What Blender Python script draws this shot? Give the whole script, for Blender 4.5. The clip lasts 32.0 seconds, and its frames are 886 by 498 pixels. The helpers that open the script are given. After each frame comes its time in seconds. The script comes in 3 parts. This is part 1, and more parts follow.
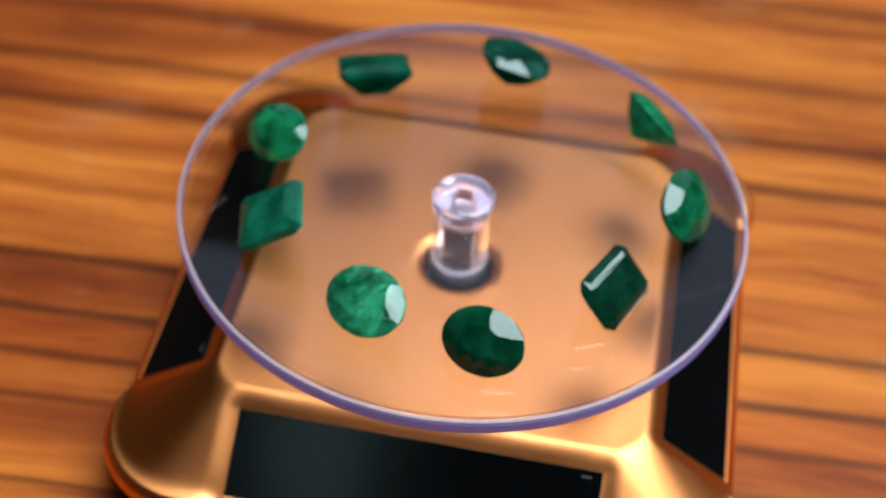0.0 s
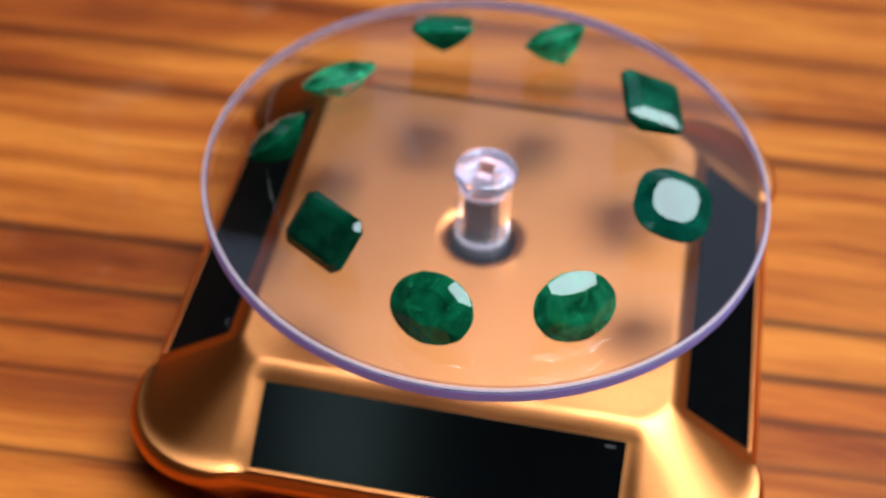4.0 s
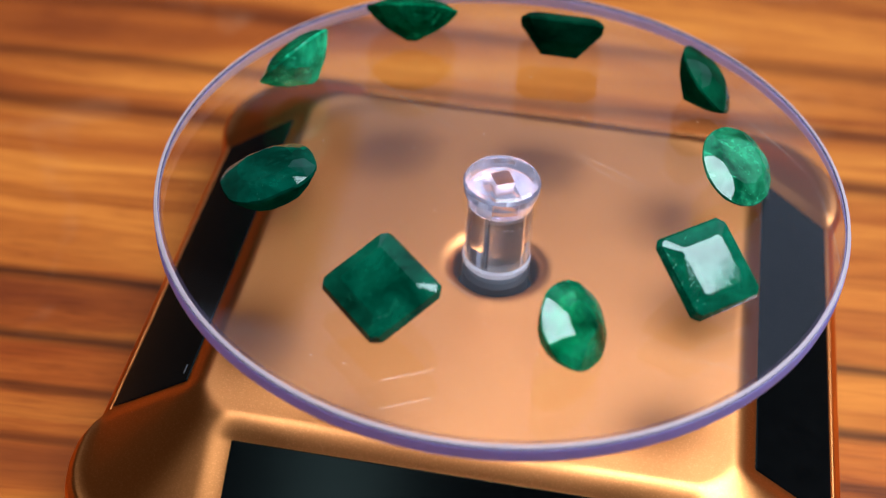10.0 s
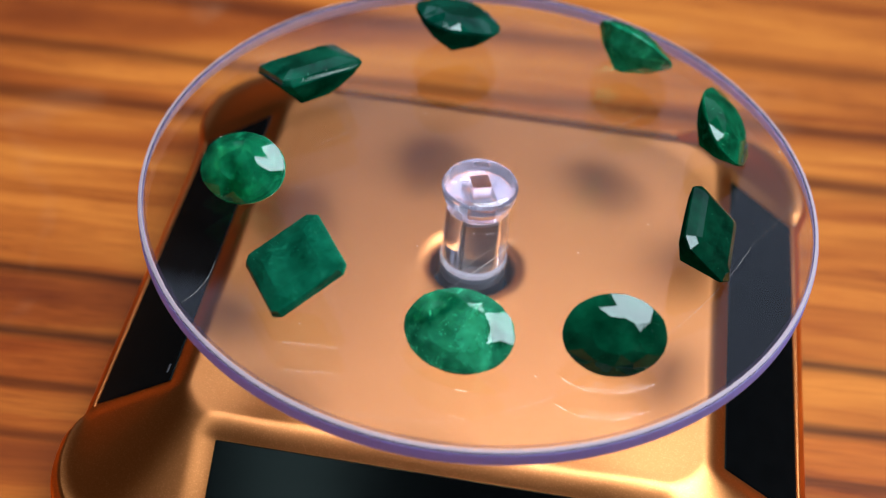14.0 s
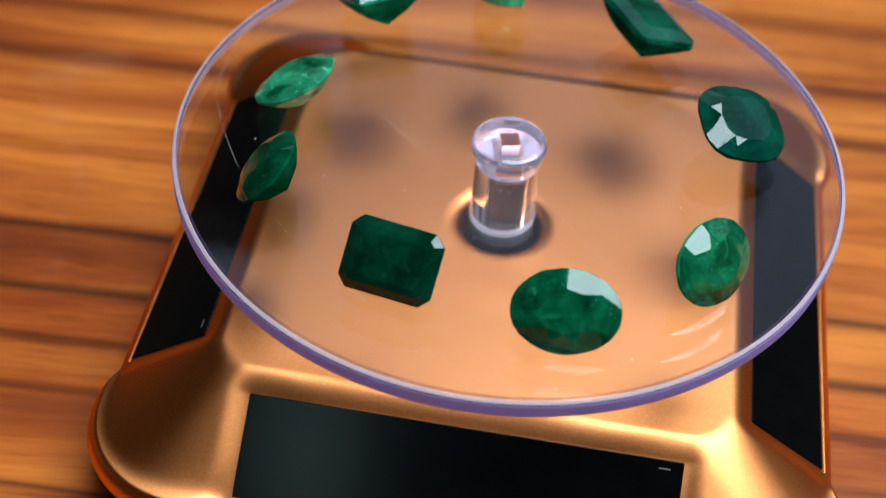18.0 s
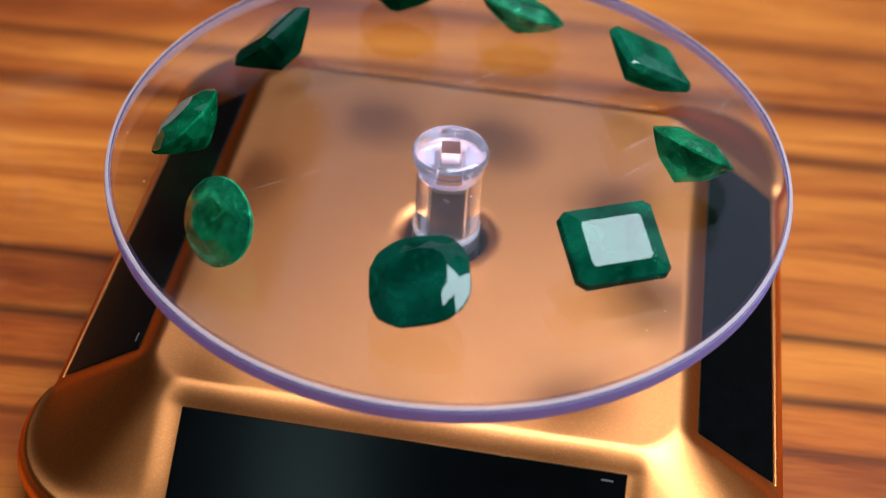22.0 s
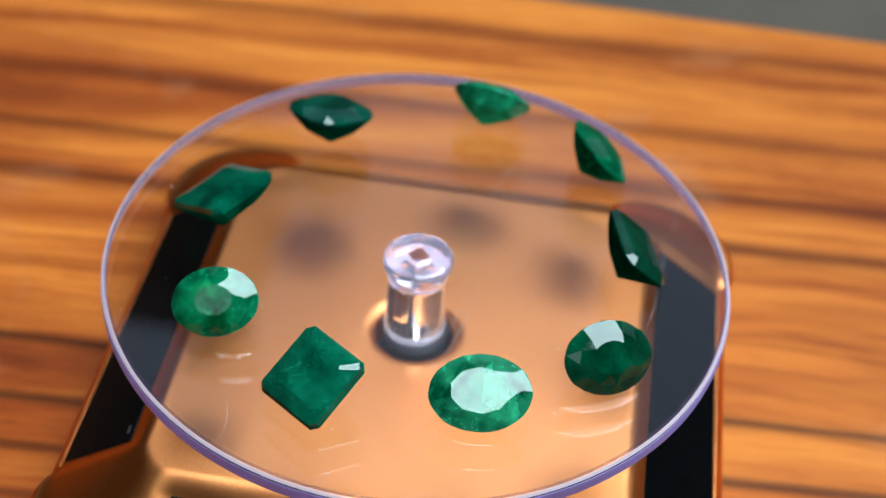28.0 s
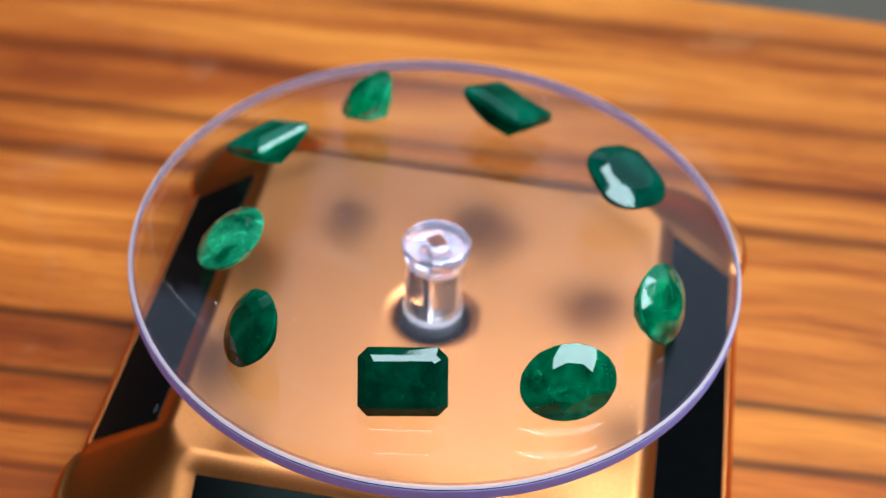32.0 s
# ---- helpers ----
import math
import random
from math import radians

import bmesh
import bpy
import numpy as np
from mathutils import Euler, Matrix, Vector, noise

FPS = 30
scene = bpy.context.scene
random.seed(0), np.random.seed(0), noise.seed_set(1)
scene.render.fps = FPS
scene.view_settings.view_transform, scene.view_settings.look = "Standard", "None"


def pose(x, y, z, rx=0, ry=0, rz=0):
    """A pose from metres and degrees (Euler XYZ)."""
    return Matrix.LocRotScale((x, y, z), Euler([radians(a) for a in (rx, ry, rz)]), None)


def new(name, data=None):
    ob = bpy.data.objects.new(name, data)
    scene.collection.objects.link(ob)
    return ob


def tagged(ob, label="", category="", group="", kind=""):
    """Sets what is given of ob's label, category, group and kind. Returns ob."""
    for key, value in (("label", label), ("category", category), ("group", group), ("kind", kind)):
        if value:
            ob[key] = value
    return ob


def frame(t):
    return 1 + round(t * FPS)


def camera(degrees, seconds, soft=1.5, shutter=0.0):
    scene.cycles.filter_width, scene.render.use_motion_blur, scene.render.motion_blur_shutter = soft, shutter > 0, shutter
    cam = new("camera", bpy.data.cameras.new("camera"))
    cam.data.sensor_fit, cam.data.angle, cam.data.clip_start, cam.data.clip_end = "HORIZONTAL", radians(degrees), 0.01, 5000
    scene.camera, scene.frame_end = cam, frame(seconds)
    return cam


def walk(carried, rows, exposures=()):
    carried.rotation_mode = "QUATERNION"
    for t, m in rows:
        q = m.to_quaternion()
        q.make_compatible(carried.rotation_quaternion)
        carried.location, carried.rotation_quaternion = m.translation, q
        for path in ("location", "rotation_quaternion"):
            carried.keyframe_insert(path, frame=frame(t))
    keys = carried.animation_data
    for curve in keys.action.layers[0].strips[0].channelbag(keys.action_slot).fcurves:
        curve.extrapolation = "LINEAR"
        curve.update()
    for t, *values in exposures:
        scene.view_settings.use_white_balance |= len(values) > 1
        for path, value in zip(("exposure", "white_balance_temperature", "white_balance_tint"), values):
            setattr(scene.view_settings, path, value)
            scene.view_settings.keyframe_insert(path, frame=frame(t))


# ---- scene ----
cam = camera(33.72, 32.0, soft=1.25)
# path begin
PATH = [
    (0, pose(0.01978, -0.18533, 0.21778, 44.110, -2.990, 10.111)),
    (0.5, pose(0.01915, -0.18509, 0.21870, 43.790, -2.825, 10.357)),
    (1, pose(0.01954, -0.18463, 0.21861, 43.748, -2.838, 10.110)),
    (1.5, pose(0.01881, -0.18538, 0.21723, 43.843, -2.652, 9.876)),
    (2, pose(0.01970, -0.18630, 0.21891, 43.701, -2.511, 10.474)),
    (2.5, pose(0.01974, -0.18587, 0.21873, 43.424, -2.414, 10.493)),
    (3, pose(0.02030, -0.18524, 0.21751, 43.637, -2.301, 10.402)),
    (3.5, pose(0.02029, -0.18680, 0.21647, 43.736, -2.329, 10.255)),
    (4, pose(0.02028, -0.18868, 0.21618, 43.825, -2.090, 10.410)),
    (4.5, pose(0.01951, -0.18862, 0.21518, 44.063, -2.120, 10.417)),
    (6.5, pose(0.02115, -0.16808, 0.18747, 45.252, -0.790, 11.237)),
    (7, pose(0.02091, -0.15986, 0.17991, 45.776, -0.773, 10.971)),
    (7.5, pose(0.02100, -0.15973, 0.17668, 46.101, -1.111, 10.571)),
    (8, pose(0.02162, -0.16181, 0.17648, 46.836, -0.998, 10.553)),
    (8.5, pose(0.02164, -0.16124, 0.17565, 47.249, -1.396, 10.619)),
    (9, pose(0.02180, -0.16122, 0.17551, 46.921, -1.524, 10.095)),
    (9.5, pose(0.01812, -0.16135, 0.17583, 46.802, -1.589, 10.046)),
    (10, pose(0.01522, -0.16188, 0.17674, 47.017, -1.845, 9.974)),
    (10.5, pose(0.01280, -0.16291, 0.17613, 47.137, -2.352, 9.527)),
    (11, pose(0.01073, -0.16483, 0.17644, 47.107, -2.737, 9.407)),
    (11.5, pose(0.00992, -0.16415, 0.17670, 46.922, -2.887, 9.807)),
    (12, pose(0.01022, -0.16420, 0.17749, 47.037, -3.152, 9.301)),
    (12.5, pose(0.01081, -0.16302, 0.17811, 46.353, -3.334, 9.532)),
    (13, pose(0.01091, -0.16276, 0.17929, 45.987, -3.219, 9.167)),
    (13.5, pose(0.01100, -0.16158, 0.18191, 45.668, -3.277, 8.900)),
    (15.5, pose(0.01220, -0.16320, 0.18657, 45.332, -3.276, 8.907)),
    (16, pose(0.00857, -0.16478, 0.18527, 44.739, -2.974, 9.310)),
    (16.5, pose(0.00904, -0.16385, 0.18569, 44.528, -2.895, 10.546)),
    (17, pose(0.00877, -0.16306, 0.18452, 44.536, -2.953, 9.237)),
    (17.5, pose(0.00941, -0.16351, 0.18429, 44.136, -3.097, 9.734)),
    (18, pose(0.00863, -0.16500, 0.18458, 44.247, -3.018, 9.133)),
    (18.5, pose(0.01169, -0.16399, 0.18295, 44.524, -3.159, 9.388)),
    (19, pose(0.01297, -0.16421, 0.18176, 44.642, -2.788, 9.039)),
    (19.5, pose(0.01373, -0.16452, 0.18014, 44.691, -2.998, 9.762)),
    (20, pose(0.01336, -0.16572, 0.17891, 45.363, -2.944, 8.920)),
    (20.5, pose(0.01513, -0.16539, 0.17834, 45.982, -2.987, 9.342)),
    (21, pose(0.01611, -0.16587, 0.17767, 46.285, -2.529, 9.271)),
    (21.5, pose(0.01727, -0.16537, 0.17709, 46.291, -2.342, 10.151)),
    (22, pose(0.01891, -0.16496, 0.17685, 46.498, -2.552, 9.057)),
    (22.5, pose(0.02009, -0.16480, 0.17877, 46.238, -2.600, 9.282)),
    (23, pose(0.01994, -0.16500, 0.18044, 45.895, -2.379, 9.307)),
    (23.5, pose(0.02063, -0.16577, 0.17880, 46.584, -2.415, 9.709)),
    (24, pose(0.02078, -0.16668, 0.17697, 47.201, -2.546, 9.216)),
    (24.5, pose(0.01920, -0.16773, 0.17729, 47.215, -2.741, 9.381)),
    (25, pose(0.01799, -0.16912, 0.17784, 47.279, -2.894, 9.096)),
    (25.5, pose(0.01769, -0.16699, 0.17653, 47.369, -3.024, 9.463)),
    (26, pose(0.01695, -0.16467, 0.17465, 47.454, -3.038, 9.030)),
    (26.5, pose(0.02149, -0.16424, 0.18660, 47.351, -2.852, 8.553)),
    (28.5, pose(0.02049, -0.17175, 0.20009, 47.401, -3.418, 8.856)),
    (29, pose(0.02103, -0.17165, 0.20103, 47.414, -3.131, 9.261)),
    (29.5, pose(0.02102, -0.17007, 0.20146, 47.328, -3.174, 9.231)),
    (30, pose(0.02147, -0.16967, 0.20257, 46.983, -3.018, 9.317)),
    (30.5, pose(0.02168, -0.17446, 0.20562, 47.076, -2.959, 9.793)),
    (31, pose(0.02185, -0.17825, 0.20710, 47.281, -2.861, 9.364)),
    (31.5, pose(0.02165, -0.17515, 0.20583, 46.563, -3.003, 9.717)),
    (32, pose(0.02158, -0.17245, 0.20588, 46.000, -2.816, 9.501)),
]
# path end
walk(cam, PATH, exposures=((0.0, 0.08, 6720, 10), (3.0, 0.08, 6720, 10), (4.0, 0.22, 6650, 10), (6.5, 0.21, 6460, 8), (8.0, 0.22, 6390, 7), (13.0, 0.12, 6500, 10), (18.0, 0.06, 6550, 10), (22.0, 0.12, 6550, 10), (26.0, 0.11, 6530, 10), (28.5, 0.31, 6370, 5), (32.0, 0.37, 6260, 4)))
cam.data.dof.use_dof = True
cam.data.dof.focus_distance = 0.2045
cam.data.dof.aperture_fstop = 15.0

# ---- light: a roof window over the table, cloudy sky outside ----
ROOF = 1.70
SKY_X0, SKY_X1, SKY_Y0, SKY_Y1 = -0.14, 1.58, -0.52, 1.04
world = bpy.data.worlds.new("world")
scene.world = world
world.use_nodes = True
sky = world.node_tree.nodes.new("ShaderNodeTexSky")
sky.sky_type = "NISHITA"
sky.sun_disc = False
sky.sun_elevation, sky.sun_rotation = radians(45), radians(180)
pale = world.node_tree.nodes.new("ShaderNodeHueSaturation")
pale.inputs["Saturation"].default_value = 0.6
world.node_tree.links.new(sky.outputs["Color"], pale.inputs["Color"])
world.node_tree.links.new(pale.outputs["Color"], world.node_tree.nodes["Background"].inputs["Color"])
world.node_tree.nodes["Background"].inputs["Strength"].default_value = 0.16
lamp = bpy.data.lights.new("skylight", "AREA")
lamp.shape = "RECTANGLE"
lamp.size, lamp.size_y = SKY_X1 - SKY_X0, SKY_Y1 - SKY_Y0
lamp.energy = 93.0
lamp.color = (0.84, 0.94, 1.0)
lamp_ob = new("skylight_lamp", lamp)
lamp_ob.matrix_world = pose((SKY_X0 + SKY_X1) / 2, (SKY_Y0 + SKY_Y1) / 2, ROOF + 0.02)
scene.cycles.caustics_refractive = True


# ---- materials ----
# dark lines in the table's grain: place across the board, half width, depth of tone
STREAKS = [(-0.062, 0.0016, 0.30), (-0.045, 0.0015, 0.30), (-0.0262, 0.0014, 0.34), (-0.0158, 0.0018, 0.16), (-0.0050, 0.0021, 0.07), (0.0088, 0.0022, 0.06), (0.0560, 0.0042, 0.36), (0.0720, 0.0036, 0.42), (0.0925, 0.0042, 0.50), (0.1250, 0.0055, 0.55)]


def mat(name):
    m = bpy.data.materials.new(name)
    m.use_nodes = True
    nt = m.node_tree
    return m, nt, nt.nodes["Principled BSDF"]


def node(nt, kind, **sockets):
    n = nt.nodes.new(kind)
    for k, v in sockets.items():
        n.inputs[k.replace("_", " ")].default_value = v
    return n


def coords(nt, scale=(1, 1, 1), turn=0.0):
    tc = nt.nodes.new("ShaderNodeTexCoord")
    mp = nt.nodes.new("ShaderNodeMapping")
    mp.inputs["Scale"].default_value = scale
    mp.inputs["Rotation"].default_value = (0, 0, turn)
    nt.links.new(tc.outputs["Object"], mp.inputs["Vector"])
    return mp.outputs["Vector"]


def ramp(nt, source, *stops):
    r = nt.nodes.new("ShaderNodeValToRGB")
    els = r.color_ramp.elements
    while len(els) < len(stops):
        els.new(0.5)
    for e, (pos, col) in zip(els, stops):
        e.position, e.color = pos, (*col, 1)
    nt.links.new(source, r.inputs["Fac"])
    return r.outputs["Color"]


def mix(nt, blend, fac, a, b):
    m = nt.nodes.new("ShaderNodeMix")
    m.data_type, m.blend_type = "RGBA", blend
    for sock, v in (("Factor", fac), ("A", a), ("B", b)):
        ins = [i for i in m.inputs if i.name == sock and i.enabled]
        if isinstance(v, bpy.types.NodeSocket):
            nt.links.new(v, ins[0])
        elif sock == "Factor":
            ins[0].default_value = v
        else:
            ins[0].default_value = (*v, 1)
    return [o for o in m.outputs if o.enabled][0]


def bump(nt, bsdf, height, strength, distance):
    b = node(nt, "ShaderNodeBump", Strength=strength, Distance=distance)
    nt.links.new(height, b.inputs["Height"])
    nt.links.new(b.outputs["Normal"], bsdf.inputs["Normal"])


def noise_tex(nt, vec, scale, detail=4.0, rough=0.55, distort=0.0):
    n = node(nt, "ShaderNodeTexNoise", Scale=scale, Detail=detail, Roughness=rough, Distortion=distort)
    nt.links.new(vec, n.inputs["Vector"])
    return n.outputs["Fac"]


def plain(name, color, rough=0.5, metal=0.0, grain=0.12, scale=40.0):
    m, nt, b = mat(name)
    f = noise_tex(nt, coords(nt), scale)
    lo = tuple(c * (1 - grain) for c in color)
    hi = tuple(min(1, c * (1 + grain)) for c in color)
    nt.links.new(ramp(nt, f, (0.3, lo), (0.7, hi)), b.inputs["Base Color"])
    b.inputs["Roughness"].default_value = rough
    b.inputs["Metallic"].default_value = metal
    return m


def wood_material():
    m, nt, b = mat("varnished_teak")
    straight = coords(nt, (1, 1, 1), radians(-2.6))
    # slow waves in the grain
    wave = noise_tex(nt, straight, 16.0, 2.0, 0.5)
    push = nt.nodes.new("ShaderNodeVectorMath")
    push.operation = "MULTIPLY_ADD"
    push.inputs[1].default_value = (0.0, 0.006, 0.0)
    nt.links.new(wave, push.inputs[0])
    nt.links.new(straight, push.inputs[2])
    grain = push.outputs["Vector"]

    def along(x, y):
        mp = nt.nodes.new("ShaderNodeMapping")
        mp.inputs["Scale"].default_value = (x, y, 12)
        nt.links.new(grain, mp.inputs["Vector"])
        return mp.outputs["Vector"]
    # broad bands of heart and sap wood, stretched along the grain
    wide = noise_tex(nt, along(3.0, 30), 1.0, 4.0, 0.6, 0.7)
    col = ramp(nt, wide, (0.34, (0.120, 0.022, 0.004)), (0.44, (0.250, 0.059, 0.008)), (0.56, (0.44, 0.142, 0.022)), (0.70, (0.27, 0.068, 0.009)))
    # growth lines of uneven strength
    lines = noise_tex(nt, along(4.0, 190), 1.0, 4.0, 0.62, 0.9)
    where = noise_tex(nt, along(5.0, 22), 1.0, 2.0, 0.5)
    col = mix(nt, "MULTIPLY", ramp(nt, where, (0.38, (0.15, 0.15, 0.15)), (0.60, (1, 1, 1))), col, ramp(nt, lines, (0.37, (0.63, 0.51, 0.44)), (0.47, (1, 1, 1))))
    # colour darkened towards the right end, to offset the brighter light there
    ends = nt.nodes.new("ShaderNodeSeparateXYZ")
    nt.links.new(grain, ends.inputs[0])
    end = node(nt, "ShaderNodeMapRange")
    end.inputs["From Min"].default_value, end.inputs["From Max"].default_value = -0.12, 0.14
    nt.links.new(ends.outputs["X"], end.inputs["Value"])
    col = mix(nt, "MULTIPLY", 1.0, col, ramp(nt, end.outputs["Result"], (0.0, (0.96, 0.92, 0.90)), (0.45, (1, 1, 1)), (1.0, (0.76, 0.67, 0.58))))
    # the strong dark lines that run the length of the board
    sep = nt.nodes.new("ShaderNodeSeparateXYZ")
    nt.links.new(straight, sep.inputs[0])
    wob = noise_tex(nt, along(9, 14), 1.0, 3.0, 0.6)
    sway = node(nt, "ShaderNodeMath")
    sway.operation = "MULTIPLY_ADD"
    sway.inputs[1].default_value = 0.0036
    nt.links.new(wob, sway.inputs[0])
    nt.links.new(sep.outputs["Y"], sway.inputs[2])
    rng = node(nt, "ShaderNodeMapRange")
    rng.inputs["From Min"].default_value, rng.inputs["From Max"].default_value = -0.10, 0.16
    nt.links.new(sway.outputs[0], rng.inputs["Value"])
    stops = []
    for y, w, deep in STREAKS:
        k = lambda q: (q + 0.10 + 0.0018) / 0.26
        soft = 0.03 + 0.72 * deep
        stops += [(k(y - w), (1, 1, 1)), (k(y), (soft, soft * 0.80, soft * 0.72)), (k(y + w * 0.8), (1, 1, 1))]
    strong = ramp(nt, rng.outputs["Result"], *stops)
    # redder heartwood towards the front board, paler sapwood towards the back
    board = ramp(nt, rng.outputs["Result"], (0.05, (1.0, 0.90, 0.80)), (0.315, (1.0, 0.96, 0.92)), (0.335, (0.88, 0.72, 0.62)), (0.362, (0.88, 0.72, 0.62)), (0.378, (1.06, 1.06, 1.04)), (0.418, (1.06, 1.06, 1.04)), (0.44, (0.98, 0.95, 0.92)), (0.60, (1, 1, 1)), (0.95, (0.94, 0.95, 0.96)))
    col = mix(nt, "MULTIPLY", 1.0, col, board)
    patchy = noise_tex(nt, along(14, 60), 1.0, 3.0, 0.6)
    fade = ramp(nt, patchy, (0.32, (0.82, 0.82, 0.82)), (0.50, (1, 1, 1)))
    col = mix(nt, "MULTIPLY", fade, col, strong)
    fine = noise_tex(nt, along(60, 1000), 1.0, 4.0, 0.65, 0.3)
    pores = ramp(nt, fine, (0.35, (0.66, 0.54, 0.46)), (0.55, (1, 1, 1)))
    col = mix(nt, "MULTIPLY", 0.42, col, pores)
    blotch = noise_tex(nt, along(9, 52), 1.0, 4.0, 0.6, 0.4)
    col = mix(nt, "MULTIPLY", 0.8, col, ramp(nt, blotch, (0.33, (0.70, 0.56, 0.51)), (0.50, (1, 0.97, 0.95)), (0.68, (1.12, 1.2, 1.25))))
    # short open pores, thickest in the darker bands
    dash = noise_tex(nt, along(150, 2200), 1.0, 2.0, 0.5)
    pore_at = ramp(nt, blotch, (0.36, (0.42, 0.42, 0.42)), (0.58, (0.08, 0.08, 0.08)))
    col = mix(nt, "MULTIPLY", pore_at, col, ramp(nt, dash, (0.40, (0.42, 0.30, 0.26)), (0.48, (1, 1, 1))))
    # faint milky stains in the varnish
    stain = noise_tex(nt, straight, 34.0, 3.0, 0.6, 0.4)
    col = mix(nt, "MIX", ramp(nt, stain, (0.62, (0, 0, 0)), (0.80, (0.13, 0.13, 0.13))), col, (0.42, 0.26, 0.16))
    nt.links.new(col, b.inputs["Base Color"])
    b.inputs["Roughness"].default_value = 0.46
    b.inputs["Specular IOR Level"].default_value = 0.12
    bump(nt, b, fine, 0.12, 0.0004)
    return m


def gold_material():
    """Metallic paint: fine flakes that scatter widely under a thin gloss."""
    m, nt, b = mat("copper_gold_paint")
    v = coords(nt)
    flake = nt.nodes.new("ShaderNodeTexVoronoi")
    flake.inputs["Scale"].default_value = 6500.0
    nt.links.new(v, flake.inputs["Vector"])
    sep = nt.nodes.new("ShaderNodeSeparateColor")
    nt.links.new(flake.outputs["Color"], sep.inputs["Color"])
    col = ramp(nt, sep.outputs["Red"], (0.0, (0.73, 0.276, 0.088)), (0.8, (0.78, 0.302, 0.102)), (1.0, (0.87, 0.37, 0.135)))
    cloud = noise_tex(nt, v, 70.0)
    col = mix(nt, "MULTIPLY", 0.25, col, ramp(nt, cloud, (0.3, (0.8, 0.76, 0.72)), (0.7, (1, 1, 1))))
    nt.links.new(col, b.inputs["Base Color"])
    b.inputs["Metallic"].default_value = 1.0
    b.inputs["Roughness"].default_value = 0.26
    bump(nt, b, sep.outputs["Green"], 0.11, 0.00006)
    wide = nt.nodes.new("ShaderNodeBsdfAnisotropic")
    wide.distribution = "BECKMANN"
    wide.inputs["Roughness"].default_value = 0.44
    nt.links.new(col, wide.inputs["Color"])
    mx = nt.nodes.new("ShaderNodeMixShader")
    mx.inputs[0].default_value = 0.90
    nt.links.new(b.outputs[0], mx.inputs[1])
    nt.links.new(wide.outputs[0], mx.inputs[2])
    # pigment between the flakes
    pig = nt.nodes.new("ShaderNodeBsdfDiffuse")
    nt.links.new(mix(nt, "MULTIPLY", 1.0, col, (0.75, 0.42, 0.20)), pig.inputs["Color"])
    both = nt.nodes.new("ShaderNodeMixShader")
    both.inputs[0].default_value = 0.05
    nt.links.new(mx.outputs[0], both.inputs[1])
    nt.links.new(pig.outputs[0], both.inputs[2])
    nt.links.new(both.outputs[0], nt.nodes["Material Output"].inputs["Surface"])
    return m


def acrylic_sheet():
    """Clear flat sheet: light goes straight through, gloss grows to the grazing angle."""
    m = bpy.data.materials.new("clear_acrylic_sheet")
    m.use_nodes = True
    nt = m.node_tree
    nt.nodes.remove(nt.nodes["Principled BSDF"])
    out = nt.nodes["Material Output"]
    lw = node(nt, "ShaderNodeLayerWeight", Blend=0.5)
    p5 = node(nt, "ShaderNodeMath")
    p5.operation = "POWER"
    p5.inputs[1].default_value = 5.0
    ad = node(nt, "ShaderNodeMath")
    ad.operation = "MULTIPLY_ADD"
    ad.inputs[1].default_value, ad.inputs[2].default_value = 0.95, 0.077
    nt.links.new(lw.outputs["Facing"], p5.inputs[0])
    nt.links.new(p5.outputs[0], ad.inputs[0])
    tr = nt.nodes.new("ShaderNodeBsdfTransparent")
    tr.inputs["Color"].default_value = (0.95, 0.957, 0.985, 1)
    gl = nt.nodes.new("ShaderNodeBsdfGlossy")
    gl.inputs["Roughness"].default_value = 0.015
    mx = nt.nodes.new("ShaderNodeMixShader")
    nt.links.new(ad.outputs[0], mx.inputs[0])
    nt.links.new(tr.outputs[0], mx.inputs[1])
    nt.links.new(gl.outputs[0], mx.inputs[2])
    nt.links.new(mx.outputs[0], out.inputs["Surface"])
    return m


def clear_acrylic(name, tint, rough=0.02, weight=1.0):
    m, nt, b = mat(name)
    b.inputs["Base Color"].default_value = (*tint, 1)
    b.inputs["Transmission Weight"].default_value = weight
    b.inputs["IOR"].default_value = 1.49
    b.inputs["Roughness"].default_value = rough
    return m


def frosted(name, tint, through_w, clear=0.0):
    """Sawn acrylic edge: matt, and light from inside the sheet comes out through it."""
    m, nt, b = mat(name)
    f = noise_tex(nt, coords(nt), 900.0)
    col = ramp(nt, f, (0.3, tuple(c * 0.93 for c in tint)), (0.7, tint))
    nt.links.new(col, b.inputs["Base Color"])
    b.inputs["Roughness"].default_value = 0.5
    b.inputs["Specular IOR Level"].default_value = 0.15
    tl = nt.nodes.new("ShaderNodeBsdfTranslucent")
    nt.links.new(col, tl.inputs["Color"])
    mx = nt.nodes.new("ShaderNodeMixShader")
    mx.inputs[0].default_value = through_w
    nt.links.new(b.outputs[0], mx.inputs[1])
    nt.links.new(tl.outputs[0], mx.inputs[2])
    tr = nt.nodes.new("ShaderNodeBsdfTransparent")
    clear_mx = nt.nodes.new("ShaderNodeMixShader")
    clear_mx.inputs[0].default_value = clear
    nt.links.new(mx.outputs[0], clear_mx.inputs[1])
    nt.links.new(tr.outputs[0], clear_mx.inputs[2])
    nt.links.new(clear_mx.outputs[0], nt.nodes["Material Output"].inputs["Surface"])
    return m


